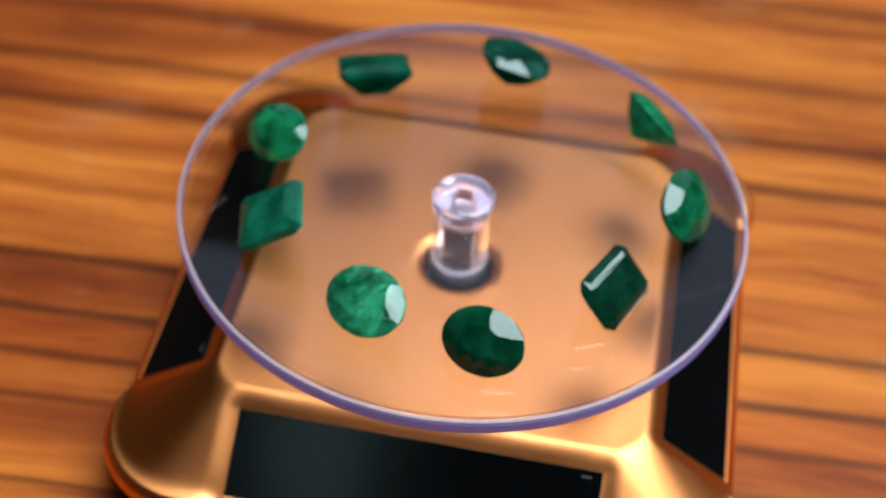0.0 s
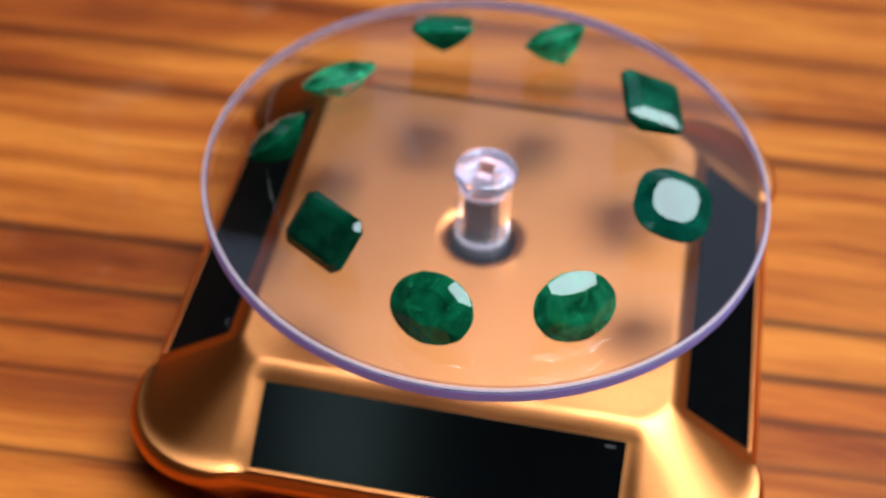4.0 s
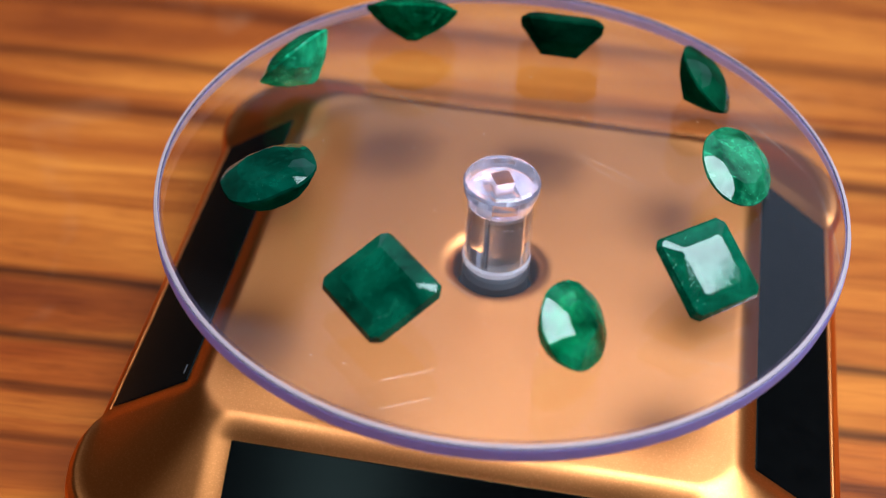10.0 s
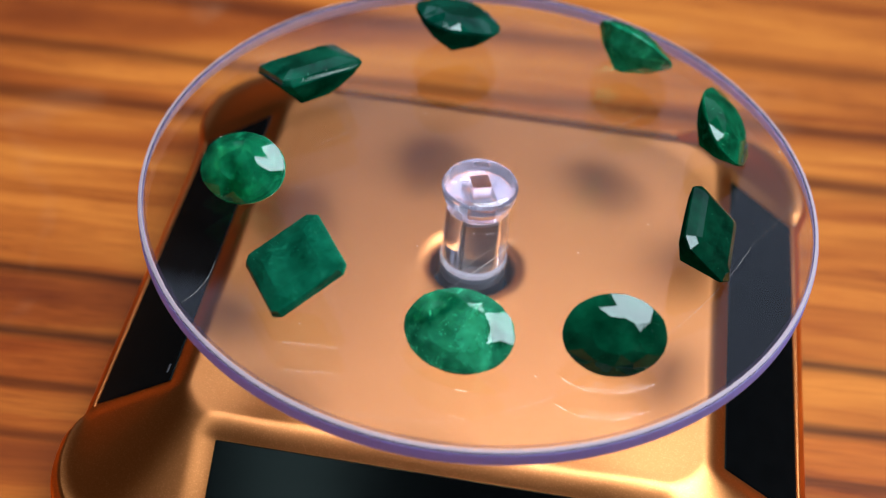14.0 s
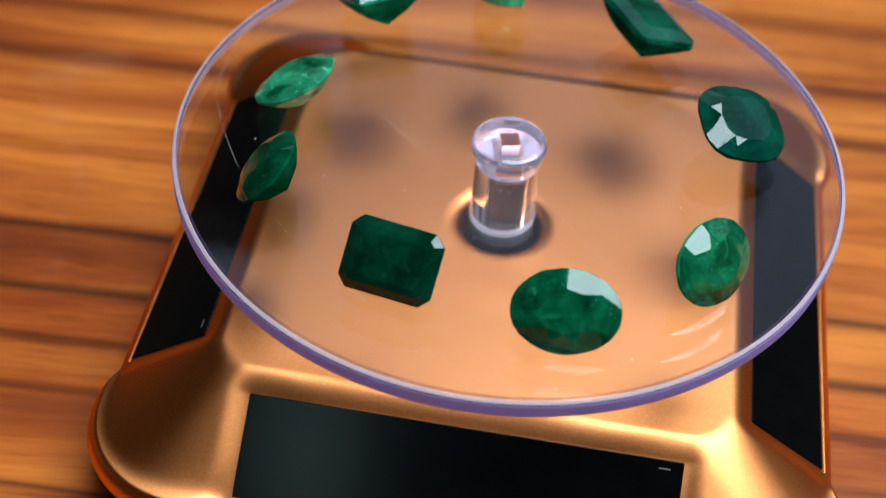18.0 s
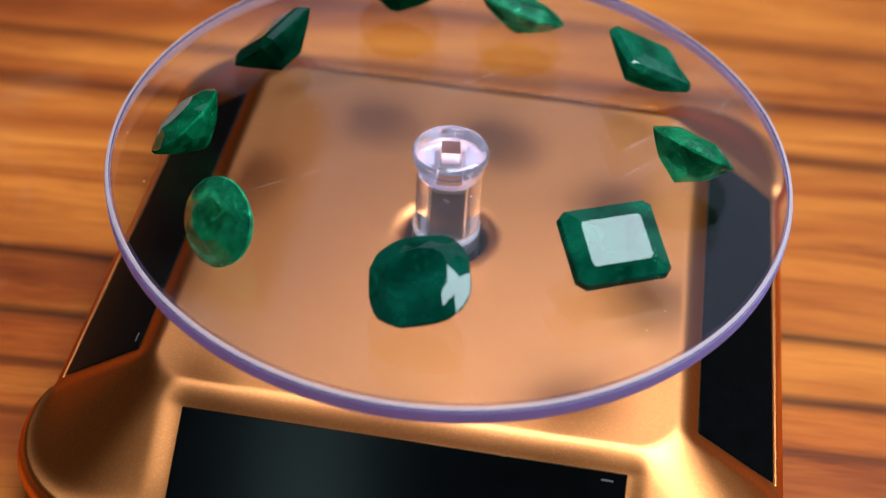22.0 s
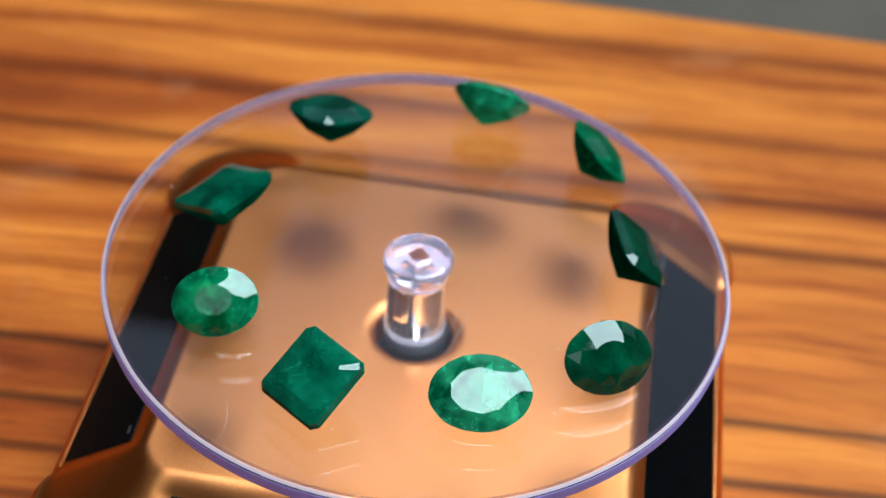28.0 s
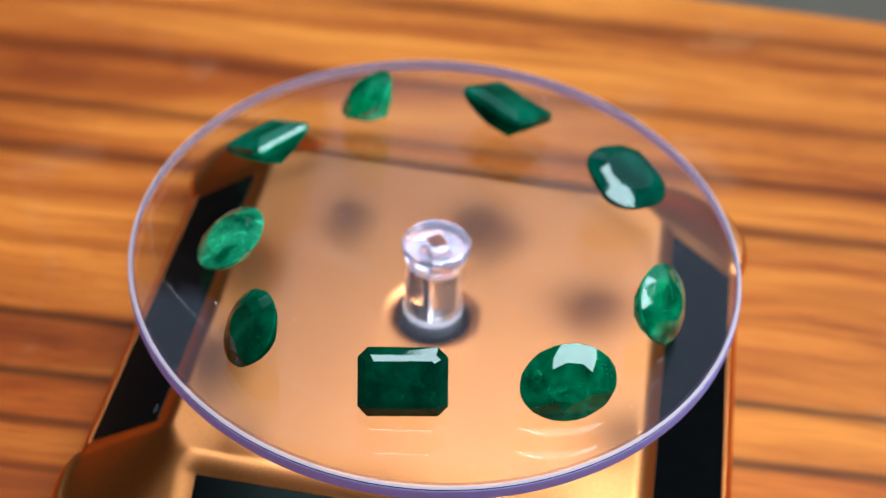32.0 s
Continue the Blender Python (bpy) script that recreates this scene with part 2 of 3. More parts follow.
def emerald(name, dark, light, through_w, seed, polish):
    """Cloudy green stone; its mosaic of lighter and darker patches paints inner facet reflections."""
    m, nt, b = mat(name)
    tc = nt.nodes.new("ShaderNodeTexCoord")
    mp = nt.nodes.new("ShaderNodeMapping")
    mp.inputs["Location"].default_value = (seed * 1.7, seed * 0.9, seed * 2.3)
    nt.links.new(tc.outputs["Object"], mp.inputs["Vector"])
    v = mp.outputs["Vector"]
    veil = noise_tex(nt, v, 170.0, 3.0, 0.55, 0.5)
    col = ramp(nt, veil, (0.34, dark), (0.54, tuple((a + c) / 2 for a, c in zip(dark, light))), (0.72, light))
    cells = nt.nodes.new("ShaderNodeTexVoronoi")
    cells.inputs["Scale"].default_value = 620.0
    nt.links.new(v, cells.inputs["Vector"])
    sep = nt.nodes.new("ShaderNodeSeparateColor")
    nt.links.new(cells.outputs["Color"], sep.inputs["Color"])
    col = mix(nt, "MULTIPLY", min(0.6, 0.15 + 0.7 * through_w), col, ramp(nt, sep.outputs["Red"], (0.0, (0.42, 0.55, 0.48)), (0.6, (0.95, 0.95, 0.95)), (1.0, (1, 1, 1))))
    # lighter spots painted into the colour as glints
    glints = noise_tex(nt, v, 420.0, 3.0, 0.6, 0.8)
    bright = tuple(min(1.0, c * 1.4 + 0.01) for c in light)
    amount = min(1.0, 1.5 * through_w)
    col = mix(nt, "MIX", ramp(nt, glints, (0.58, (0, 0, 0)), (0.76, (amount, amount, amount))), col, bright)
    specks = noise_tex(nt, v, 1300.0, 3.0, 0.6, 0.3)
    col = mix(nt, "MULTIPLY", 0.4, col, ramp(nt, specks, (0.3, (0.5, 0.62, 0.55)), (0.6, (1, 1, 1))))
    nt.links.new(col, b.inputs["Base Color"])
    # without polish: same green, reflections left out so the gold plate doesn't show
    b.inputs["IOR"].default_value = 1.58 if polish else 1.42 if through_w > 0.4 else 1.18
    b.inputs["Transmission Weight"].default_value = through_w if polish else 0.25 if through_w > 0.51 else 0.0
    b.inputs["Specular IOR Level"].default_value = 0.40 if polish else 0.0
    # small pits left by the cutting wheel
    pits = nt.nodes.new("ShaderNodeTexVoronoi")
    pits.inputs["Scale"].default_value = 1900.0
    nt.links.new(v, pits.inputs["Vector"])
    worn = noise_tex(nt, v, 300.0, 2.0)
    pit = mix(nt, "MULTIPLY", 1.0, ramp(nt, pits.outputs["Distance"], (0.10, (1, 1, 1)), (0.20, (0, 0, 0))), ramp(nt, worn, (0.52, (0, 0, 0)), (0.62, (1, 1, 1))))
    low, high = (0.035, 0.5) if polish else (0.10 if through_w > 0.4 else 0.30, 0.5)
    nt.links.new(ramp(nt, pit, (0.0, (low, low, low)), (1.0, (high, high, high))), b.inputs["Roughness"])
    b.inputs["Specular Tint"].default_value = (0.86, 0.97, 1.0, 1)
    bump(nt, b, glints, 0.10, 0.00006)
    return m


def solar_material():
    m, nt, b = mat("black_solar_glass")
    v = coords(nt)
    f = noise_tex(nt, v, 300.0)
    nt.links.new(ramp(nt, f, (0.3, (0.0008, 0.0009, 0.0012)), (0.7, (0.0016, 0.0018, 0.0022))), b.inputs["Base Color"])
    b.inputs["Roughness"].default_value = 0.14
    b.inputs["Specular IOR Level"].default_value = 0.36
    b.inputs["Specular Tint"].default_value = (0.62, 1.0, 0.95, 1)
    return m


WOOD = wood_material()
GOLD = gold_material()
SHEET = acrylic_sheet()
HUB = clear_acrylic("clear_acrylic_hub", (0.98, 0.94, 0.97), 0.02, 0.98)
HEAD = clear_acrylic("violet_tinted_acrylic", (0.84, 0.79, 1.0), 0.06, 0.96)
FOOT = frosted("cloudy_acrylic_ring", (0.90, 0.87, 0.95), 0.4, 0.72)
# the acrylic edge is clear; its lavender and pink imitate reflected sky
RIM_M = frosted("lavender_edge_reflection", (0.62, 0.61, 1.0), 0.74)
RIM_IN = frosted("pale_pink_edge_reflection", (0.95, 0.78, 0.79), 0.5, 0.20)
RIM_D = frosted("dark_violet_reflection", (0.06, 0.05, 0.11), 0.2, 0.30)
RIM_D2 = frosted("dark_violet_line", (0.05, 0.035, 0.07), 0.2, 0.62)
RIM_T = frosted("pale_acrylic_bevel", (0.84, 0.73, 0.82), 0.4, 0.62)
SOLAR = solar_material()
DARK = plain("dark_grey_plastic", (0.02, 0.021, 0.026), 0.45)
STEEL = plain("dark_steel", (0.018, 0.016, 0.018), 0.4, 0.2)
SILVER = plain("silver_contact", (0.06, 0.06, 0.07), 0.5, 0.3)
FINE_SCRATCH = frosted("fine_scratch", (0.85, 0.82, 0.8), 0.1, 0.58)
SCRATCH = plain("frosted_scratch", (0.85, 0.82, 0.8), 0.6)
WALL = plain("dark_added_wall", (0.020, 0.016, 0.013), 0.9, scale=6.0)
FLOOR = plain("grey_concrete_floor", (0.105, 0.088, 0.072), 0.8, scale=9.0)


# ---- mesh helpers ----
def put_mesh(name, bm, material, smooth=False):
    me = bpy.data.meshes.new(name)
    bm.normal_update()
    bm.to_mesh(me)
    bm.free()
    if smooth:
        me.shade_smooth()
    me.materials.append(material)
    return new(name, me)


def part(name, bm, material, parent, label="", smooth=False):
    ob = put_mesh(name, bm, material, smooth)
    ob.parent = parent
    if label:
        tagged(ob, label)
    return ob


def box(bm, x0, x1, y0, y1, z0, z1):
    vs = [bm.verts.new((x, y, z)) for z in (z0, z1) for y in (y0, y1) for x in (x0, x1)]
    for q in ((0, 2, 3, 1), (4, 5, 7, 6), (0, 1, 5, 4), (2, 6, 7, 3), (0, 4, 6, 2), (1, 3, 7, 5)):
        bm.faces.new([vs[i] for i in q])
    return bm


def bevelled_box(x0, x1, y0, y1, z0, z1, r, seg=2):
    bm = box(bmesh.new(), x0, x1, y0, y1, z0, z1)
    bmesh.ops.bevel(bm, geom=bm.edges[:], offset=r, segments=seg, affect="EDGES", profile=0.5)
    return bm


def lathe(profile, n=128, close=False):
    """Turned body about z: profile of (radius, height)."""
    bm = bmesh.new()
    rings = [[bm.verts.new((r * math.cos(2 * math.pi * i / n), r * math.sin(2 * math.pi * i / n), z)) for i in range(n)] for r, z in profile]
    pairs = list(zip(rings, rings[1:])) + ([(rings[-1], rings[0])] if close else [])
    for a, b in pairs:
        for i in range(n):
            j = (i + 1) % n
            bm.faces.new((a[i], a[j], b[j], b[i]))
    return bm


def ease(k):
    k = min(1.0, max(0.0, k))
    return k * k * (3 - 2 * k)


# ---- unseen walls and roof added to shape light and reflections, open to the sky behind ----
FLOOR_Z = -0.75
RX0, RX1, RY0, RY1 = -1.6, 2.4, -1.7, 1.22
NORTH = 2.1


def setting(name, bm, material, label, category):
    return tagged(put_mesh(name, bm, material), label, category, kind="structure")


def ground_sheet(half):
    bm = bmesh.new()
    bm.faces.new([bm.verts.new((x, y, 0)) for x, y in ((-half, -half), (half, -half), (half, half), (-half, half))])
    return bm


ground = setting("ground", ground_sheet(400.0), FLOOR, "grey concrete ground round the table", "ground")
ground.location = (0, 0, FLOOR_Z)
for name, x0, x1, y0, y1 in (("added_wall_south", RX0 - 0.1, RX1 + 0.1, RY0 - 0.1, RY0), ("added_wall_west", RX0 - 0.1, RX0, RY0, NORTH), ("added_wall_east", RX1, RX1 + 0.1, RY0, NORTH)):
    setting(name, box(bmesh.new(), x0, x1, y0, y1, FLOOR_Z, ROOF + 0.1), WALL, "plain dark wall, unseen, added to shape the light", "wall")
setting("added_wall_north", box(bmesh.new(), RX0 - 0.1, RX1 + 0.1, NORTH, NORTH + 0.1, FLOOR_Z, 0.95), WALL, "plain dark parapet, unseen, added to darken reflections", "wall")
# roof boards with two openings; the second is made up, to reflect in the front panel
HOLE2 = (-0.42, -0.25, -1.45, -1.00)
xs = [RX0, HOLE2[0], HOLE2[1], SKY_X0, SKY_X1, RX1]
ys = [RY0, HOLE2[2], HOLE2[3], SKY_Y0, SKY_Y1, RY1]
bm = bmesh.new()
for ix in range(5):
    for iy in range(5):
        if (ix, iy) in ((1, 1), (3, 3)):
            continue
        box(bm, xs[ix], xs[ix + 1], ys[iy], ys[iy + 1], ROOF, ROOF + 0.1)
# unseen strip added to darken what the disc reflects over the left panel
box(bm, RX0, -0.50, 1.60, NORTH, ROOF, ROOF + 0.1)
setting("ceiling", bm, WALL, "plain dark roof, unseen, added to shape the light through two openings", "ceiling")

# ---- the table ----
EDGE_Y = 0.1445
table = tagged(new("table"), "varnished orange-brown teak table with long dark grain", "table")
table.location = (0, 0, FLOOR_Z)
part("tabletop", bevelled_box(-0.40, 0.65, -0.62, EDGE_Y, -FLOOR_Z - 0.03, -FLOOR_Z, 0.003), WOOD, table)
for x in (-0.35, 0.60):
    for y in (-0.57, EDGE_Y - 0.05):
        part("leg", bevelled_box(x - 0.025, x + 0.025, y - 0.025, y + 0.025, 0, -FLOOR_Z - 0.03, 0.003), WOOD, table)

# ---- the turntable's solar stand ----
CX, CY = 0.0004, 0.0
PLATE_Z = 0.0231
PLATE_H, PLATE_R = 0.0364, 0.0062
LIP_Z = 0.0110
LIP_H = 0.0535
FOOT_H, FOOT_R = 0.0550, 0.0160
PANEL_W = 0.0308
PANEL_IN, PANEL_OUT = 0.0399, 0.0519


def slope_z(m, steep, soft):
    """Height of the shell at m from the middle: a rounded shoulder that runs out into an even slope."""
    x = max(0.0, m - PLATE_H)
    return PLATE_Z - steep * (math.hypot(x, soft) - soft)


def side_z(m):
    """The same with the flatter bed of the panels."""
    if m <= PANEL_IN:
        return slope_z(m, 1.0, 0.0018)
    return slope_z(PANEL_IN, 1.0, 0.0018) - 0.71 * (m - PANEL_IN)


PANEL_IN_Z, PANEL_OUT_Z = side_z(PANEL_IN), side_z(PANEL_OUT)


def rounded_square(h, r, a):
    """Distance from the middle to the edge of a rounded square in the direction a."""
    c, s = abs(math.cos(a)), abs(math.sin(a))
    if c < s:
        c, s = s, c
    d = h / c
    if d * s <= h - r:
        return d
    k = h - r
    bq = k * (c + s)
    return bq + math.sqrt(max(0.0, bq * bq - (2 * k * k - r * r)))


def stand_body():
    bm = bmesh.new()
    n, steps = 720, 64
    rings = []

    def ring(fn):
        rings.append([bm.verts.new(fn(2 * math.pi * (i + 0.5) / n)) for i in range(n)])

    # well, rounded mouth and flat plate, centred on the axle
    for r, z in ((0.0060, -0.0067), (0.0061, -0.0021), (0.0062, -0.0015), (0.0065, -0.0009), (0.0070, -0.0004), (0.0076, -0.00015), (0.0081, 0.0), (0.0090, 0.0), (0.0100, 0.0)):
        ring(lambda a, r=r, z=z: (r * math.cos(a) - CX, r * math.sin(a) - CY, PLATE_Z + z))
    for q in (0.6, 0.95, 0.985):
        ring(lambda a, q=q: (rounded_square(PLATE_H, PLATE_R, a) * q * math.cos(a), rounded_square(PLATE_H, PLATE_R, a) * q * math.sin(a), PLATE_Z))
    for k in range(steps + 1):
        v = k / steps

        def point(a, v=v):
            r0 = rounded_square(PLATE_H, PLATE_R, a)
            r1 = rounded_square(FOOT_H, FOOT_R, a)
            x1, y1 = r1 * math.cos(a), r1 * math.sin(a)
            t1 = min(abs(x1), abs(y1))
            waist = ease((0.0375 - t1) / 0.0055)
            r1 *= 1 - waist * (1 - LIP_H / FOOT_H)
            r = r0 + (r1 - r0) * v
            x, y = r * math.cos(a), r * math.sin(a)
            m, t = max(abs(x), abs(y)), min(abs(x), abs(y))
            out = ease((t - PANEL_W) / 0.0034)
            zs = slope_z(PLATE_H + v * (LIP_H - PLATE_H), 0.80, 0.0018)
            z = zs * out + side_z(m) * (1 - out)
            flat = LIP_Z + 0.0014 * out
            over = z - flat
            z = flat + 0.5 * (over + math.hypot(over, 0.0010)) - 0.0010 * ease((v - 0.95) / 0.05)
            return (x, y, z)
        ring(point)
    last = [tuple(v.co) for v in rings[-1]]
    for s, z in ((1.006, LIP_Z - 0.0009), (1.004, LIP_Z - 0.002), (0.986, LIP_Z - 0.0030), (0.974, LIP_Z - 0.0044), (0.935, 0.0)):
        rings.append([bm.verts.new((x * s, y * s, z)) for x, y, _ in last])
    for a, b in zip(rings, rings[1:]):
        for i in range(n):
            j = (i + 1) % n
            bm.faces.new((a[i], b[i], b[j], a[j]))
    bm.faces.new(rings[-1][::-1])
    return bm


stand = tagged(new("turntable_stand"), "copper-gold solar turntable stand with four black panels on a wooden table", "turntable")
stand.location = (CX, CY, 0)
part("body", stand_body(), GOLD, stand, "copper-gold metallic painted plastic shell", smooth=True)
fall_angle = math.atan2(PANEL_IN_Z - PANEL_OUT_Z, PANEL_OUT - PANEL_IN)
run = math.hypot(PANEL_OUT - PANEL_IN, PANEL_IN_Z - PANEL_OUT_Z)
for k in range(4):
    turn = Matrix.Rotation(k * math.pi / 2, 4, "Z")
    tilt = Matrix.Translation((0, -(PANEL_IN + PANEL_OUT) / 2, (PANEL_IN_Z + PANEL_OUT_Z) / 2)) @ Matrix.Rotation(fall_angle, 4, "X")
    panel = part("solar_panel", bevelled_box(-PANEL_W, PANEL_W, -run / 2, run / 2, -0.0012, 0.0002, 0.00015, 1), SOLAR, stand, "glossy black solar panel")
    panel.matrix_local = turn @ tilt
    part("contact_strip", bevelled_box(PANEL_W - 0.0035, PANEL_W - 0.0018, run / 2 - 0.0014, run / 2 - 0.0011, 0.0001, 0.00026, 0.00005, 1), SILVER, panel)
    rail = part("rail", bevelled_box(-PANEL_W - 0.0004, PANEL_W + 0.0004, -run / 2 - 0.0008, -run / 2 - 0.0001, -0.0010, 0.0003, 0.00025, 2), GOLD, stand)
    rail.matrix_local = turn @ tilt
well = lathe([(0.0, 0.0176), (0.0069, 0.0176), (0.0069, 0.0165), (0.0, 0.0165)], 48)
wl = part("well_floor", well, DARK, stand, "dark plastic floor of the axle well")
wl.location = (-CX, -CY, 0)
collar = part("axle_collar", lathe([(0.0, 0.0230), (0.0046, 0.0230), (0.0052, 0.0224), (0.0052, 0.0176)], 64), DARK, stand, "dark grey drive collar", smooth=False)
collar.location = (-CX, -CY, 0)

# ---- the clear disc that turns ----
DISC_Z = 0.0400
DISC_R = 0.0500
THICK = 0.0028
SPEED = 24.163  # degrees a second, clockwise seen from above
disc = tagged(new("acrylic_disc"), "clear round acrylic disc with a lavender edge on a clear hub", "display disc")
disc.location = (0, 0, DISC_Z)


def sheet_ring(z, r0, r1, n=192):
    bm = bmesh.new()
    a = [bm.verts.new((r0 * math.cos(2 * math.pi * i / n), r0 * math.sin(2 * math.pi * i / n), z)) for i in range(n)]
    b = [bm.verts.new((r1 * math.cos(2 * math.pi * i / n), r1 * math.sin(2 * math.pi * i / n), z)) for i in range(n)]
    for i in range(n):
        j = (i + 1) % n
        bm.faces.new((a[i], b[i], b[j], a[j]))
    return bm


part("top_face", sheet_ring(0.0, 0.0056, DISC_R - 0.0006), SHEET, disc, "clear polished acrylic")
part("bottom_face", sheet_ring(-THICK, 0.0056, DISC_R - 0.0005), SHEET, disc, "clear polished acrylic")
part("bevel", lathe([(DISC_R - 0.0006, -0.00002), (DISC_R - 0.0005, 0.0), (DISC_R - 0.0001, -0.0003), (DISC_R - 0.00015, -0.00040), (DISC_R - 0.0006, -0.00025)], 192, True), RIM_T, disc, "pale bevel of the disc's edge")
# dark ring added here imitates the inner reflection of the clear edge
part("reflection_line", lathe([(DISC_R - 0.0006, -0.00042), (DISC_R - 0.00014, -0.00042), (DISC_R - 0.00010, -0.00058), (DISC_R - 0.0006, -0.00058)], 192, True), RIM_D, disc, "dark reflection line painted under the bevel")
# dark ring laid on the face to imitate the edge refracted through the sheet
part("refraction_line", sheet_ring(0.00002, DISC_R - 0.0011, DISC_R - 0.00065), RIM_D2, disc, "dark refraction line painted on inside the clear edge")
part("inner_edge", lathe([(DISC_R - 0.0008, -0.0006), (DISC_R - 0.00075, -0.0006), (DISC_R - 0.00025, -THICK + 0.0003), (DISC_R - 0.0003, -THICK + 0.0003)], 192, True), RIM_IN, disc, "inner side of the cut edge, pale pink reflection painted on")
part("edge_band", lathe([(DISC_R - 0.0007, -0.00064), (DISC_R - 0.0001, -0.00060), (DISC_R, -0.00070), (DISC_R, -THICK + 0.0002), (DISC_R - 0.0001, -THICK + 0.00005), (DISC_R - 0.0002, -THICK + 0.0002)], 192, True), RIM_M, disc, "cut edge with a lavender reflection painted on")


def hub_mesh(prof, bores):
    """Turned clear body with a square bore; prof from the foot up, bores (half width, height) from the top down."""
    bm = bmesh.new()
    n = 64
    rings = [[bm.verts.new((r * math.cos(2 * math.pi * (i + 0.5) / n), r * math.sin(2 * math.pi * (i + 0.5) / n), z)) for i in range(n)] for r, z in prof]
    for h, z in bores:
        out = []
        for i in range(n):
            a = 2 * math.pi * (i + 0.5) / n
            r = rounded_square(h, h * 0.12, a)
            out.append(bm.verts.new((r * math.cos(a), r * math.sin(a), z)))
        rings.append(out)
    for a, b in zip(rings, rings[1:] + rings[:1]):
        for i in range(n):
            j = (i + 1) % n
            bm.faces.new((a[i], a[j], b[j], b[i]))
    bmesh.ops.recalc_face_normals(bm, faces=bm.faces[:])
    return bm


HUB_LOW, NECK = -0.0158, -0.0040
post = part("hub_post", hub_mesh([(0.0050, HUB_LOW + 0.0016), (0.0049, NECK - 0.0001)], [(0.0016, NECK - 0.0001), (0.0023, NECK - 0.0006), (0.0023, HUB_LOW + 0.0016)]), HUB, disc, "clear acrylic post with a square bore")
head = part("hub_head", hub_mesh([(0.0049, NECK), (0.0052, -0.0030), (0.0056, -0.0018), (0.0057, -0.0005), (0.0054, 0.0), (0.0048, 0.0002)], [(0.0014, 0.0002), (0.0014, NECK)]), HEAD, disc, "violet-tinted clear round head with a square hole")
foot_ring = part("hub_ring", hub_mesh([(0.0049, HUB_LOW), (0.0052, HUB_LOW + 0.0004), (0.0052, HUB_LOW + 0.0011), (0.0049, HUB_LOW + 0.0015)], [(0.0024, HUB_LOW + 0.0015), (0.0024, HUB_LOW)]), FOOT, disc, "cloudy white ring at the foot of the post")
for ob in (post, head, foot_ring):
    ob.visible_shadow = False
part("axle", bevelled_box(-0.0022, 0.0022, -0.0022, 0.0022, -0.0169, -0.0058, 0.0003, 1), STEEL, disc, "dark square axle")


def scratch(p0, p1, p2, width):
    """Thin bowed scratch through three places on the disc."""
    bm = bmesh.new()
    n = 18
    a, m, c = Vector(p0), Vector(p1), Vector(p2)
    mid = 2 * m - (a + c) / 2
    pts = []
    for i in range(n + 1):
        k = i / n
        at = a * (1 - k) ** 2 + mid * 2 * k * (1 - k) + c * k * k
        way = (mid - a) * (1 - k) + (c - mid) * k
        side = Vector((-way.y, way.x)).normalized() * (width * math.sin(math.pi * k) ** 0.5 + 0.000003)
        pts.append([bm.verts.new((*(at + q * side), 0.00003)) for q in (-1, 1)])
    for p, q in zip(pts, pts[1:]):
        bm.faces.new((p[0], p[1], q[1], q[0]))
    return bm


for s in (((-0.032, -0.0376), (-0.022, -0.0414), (-0.0125, -0.0436), 0.000010), ((-0.0125, -0.0436), (-0.0038, -0.0423), (0.0048, -0.0401), 0.000015), ((0.0132, -0.0362), (0.0249, -0.0290), (0.0360, -0.0190), 0.000012), ((0.0360, -0.0190), (0.0425, -0.0143), (0.0480, -0.0095), 0.000007),
          ((0.0109, 0.0018), (0.0205, 0.0070), (0.0303, 0.0120), 0.000014), ((-0.0097, -0.0205), (-0.0020, -0.0158), (0.0030, -0.0118), 0.000024), ((-0.0085, -0.0185), (-0.0030, -0.0146), (0.0020, -0.0125), 0.000018), ((-0.0229, 0.0119), (-0.0190, 0.0137), (-0.0158, 0.0150), 0.000018), ((-0.0403, -0.0098), (-0.0425, -0.0142), (-0.0458, -0.0170), 0.000020)):
    part("scratch", scratch(*s), FINE_SCRATCH, disc)

rnd = random.Random(5)
bm = bmesh.new()
for _ in range(46):
    r, a = 0.048 * math.sqrt(rnd.random()), rnd.uniform(0, 2 * math.pi)
    if r < 0.008:
        continue
    q = rnd.uniform(0.00004, 0.00012)
    c = [bm.verts.new((r * math.cos(a) + q * math.cos(k * 1.047), r * math.sin(a) + q * math.sin(k * 1.047) * rnd.uniform(0.5, 1), 0.00004)) for k in range(6)]
    bm.faces.new(c)
tagged(part("dust", bm, SCRATCH, disc, "pale dust specks on the acrylic"), kind="stuff")

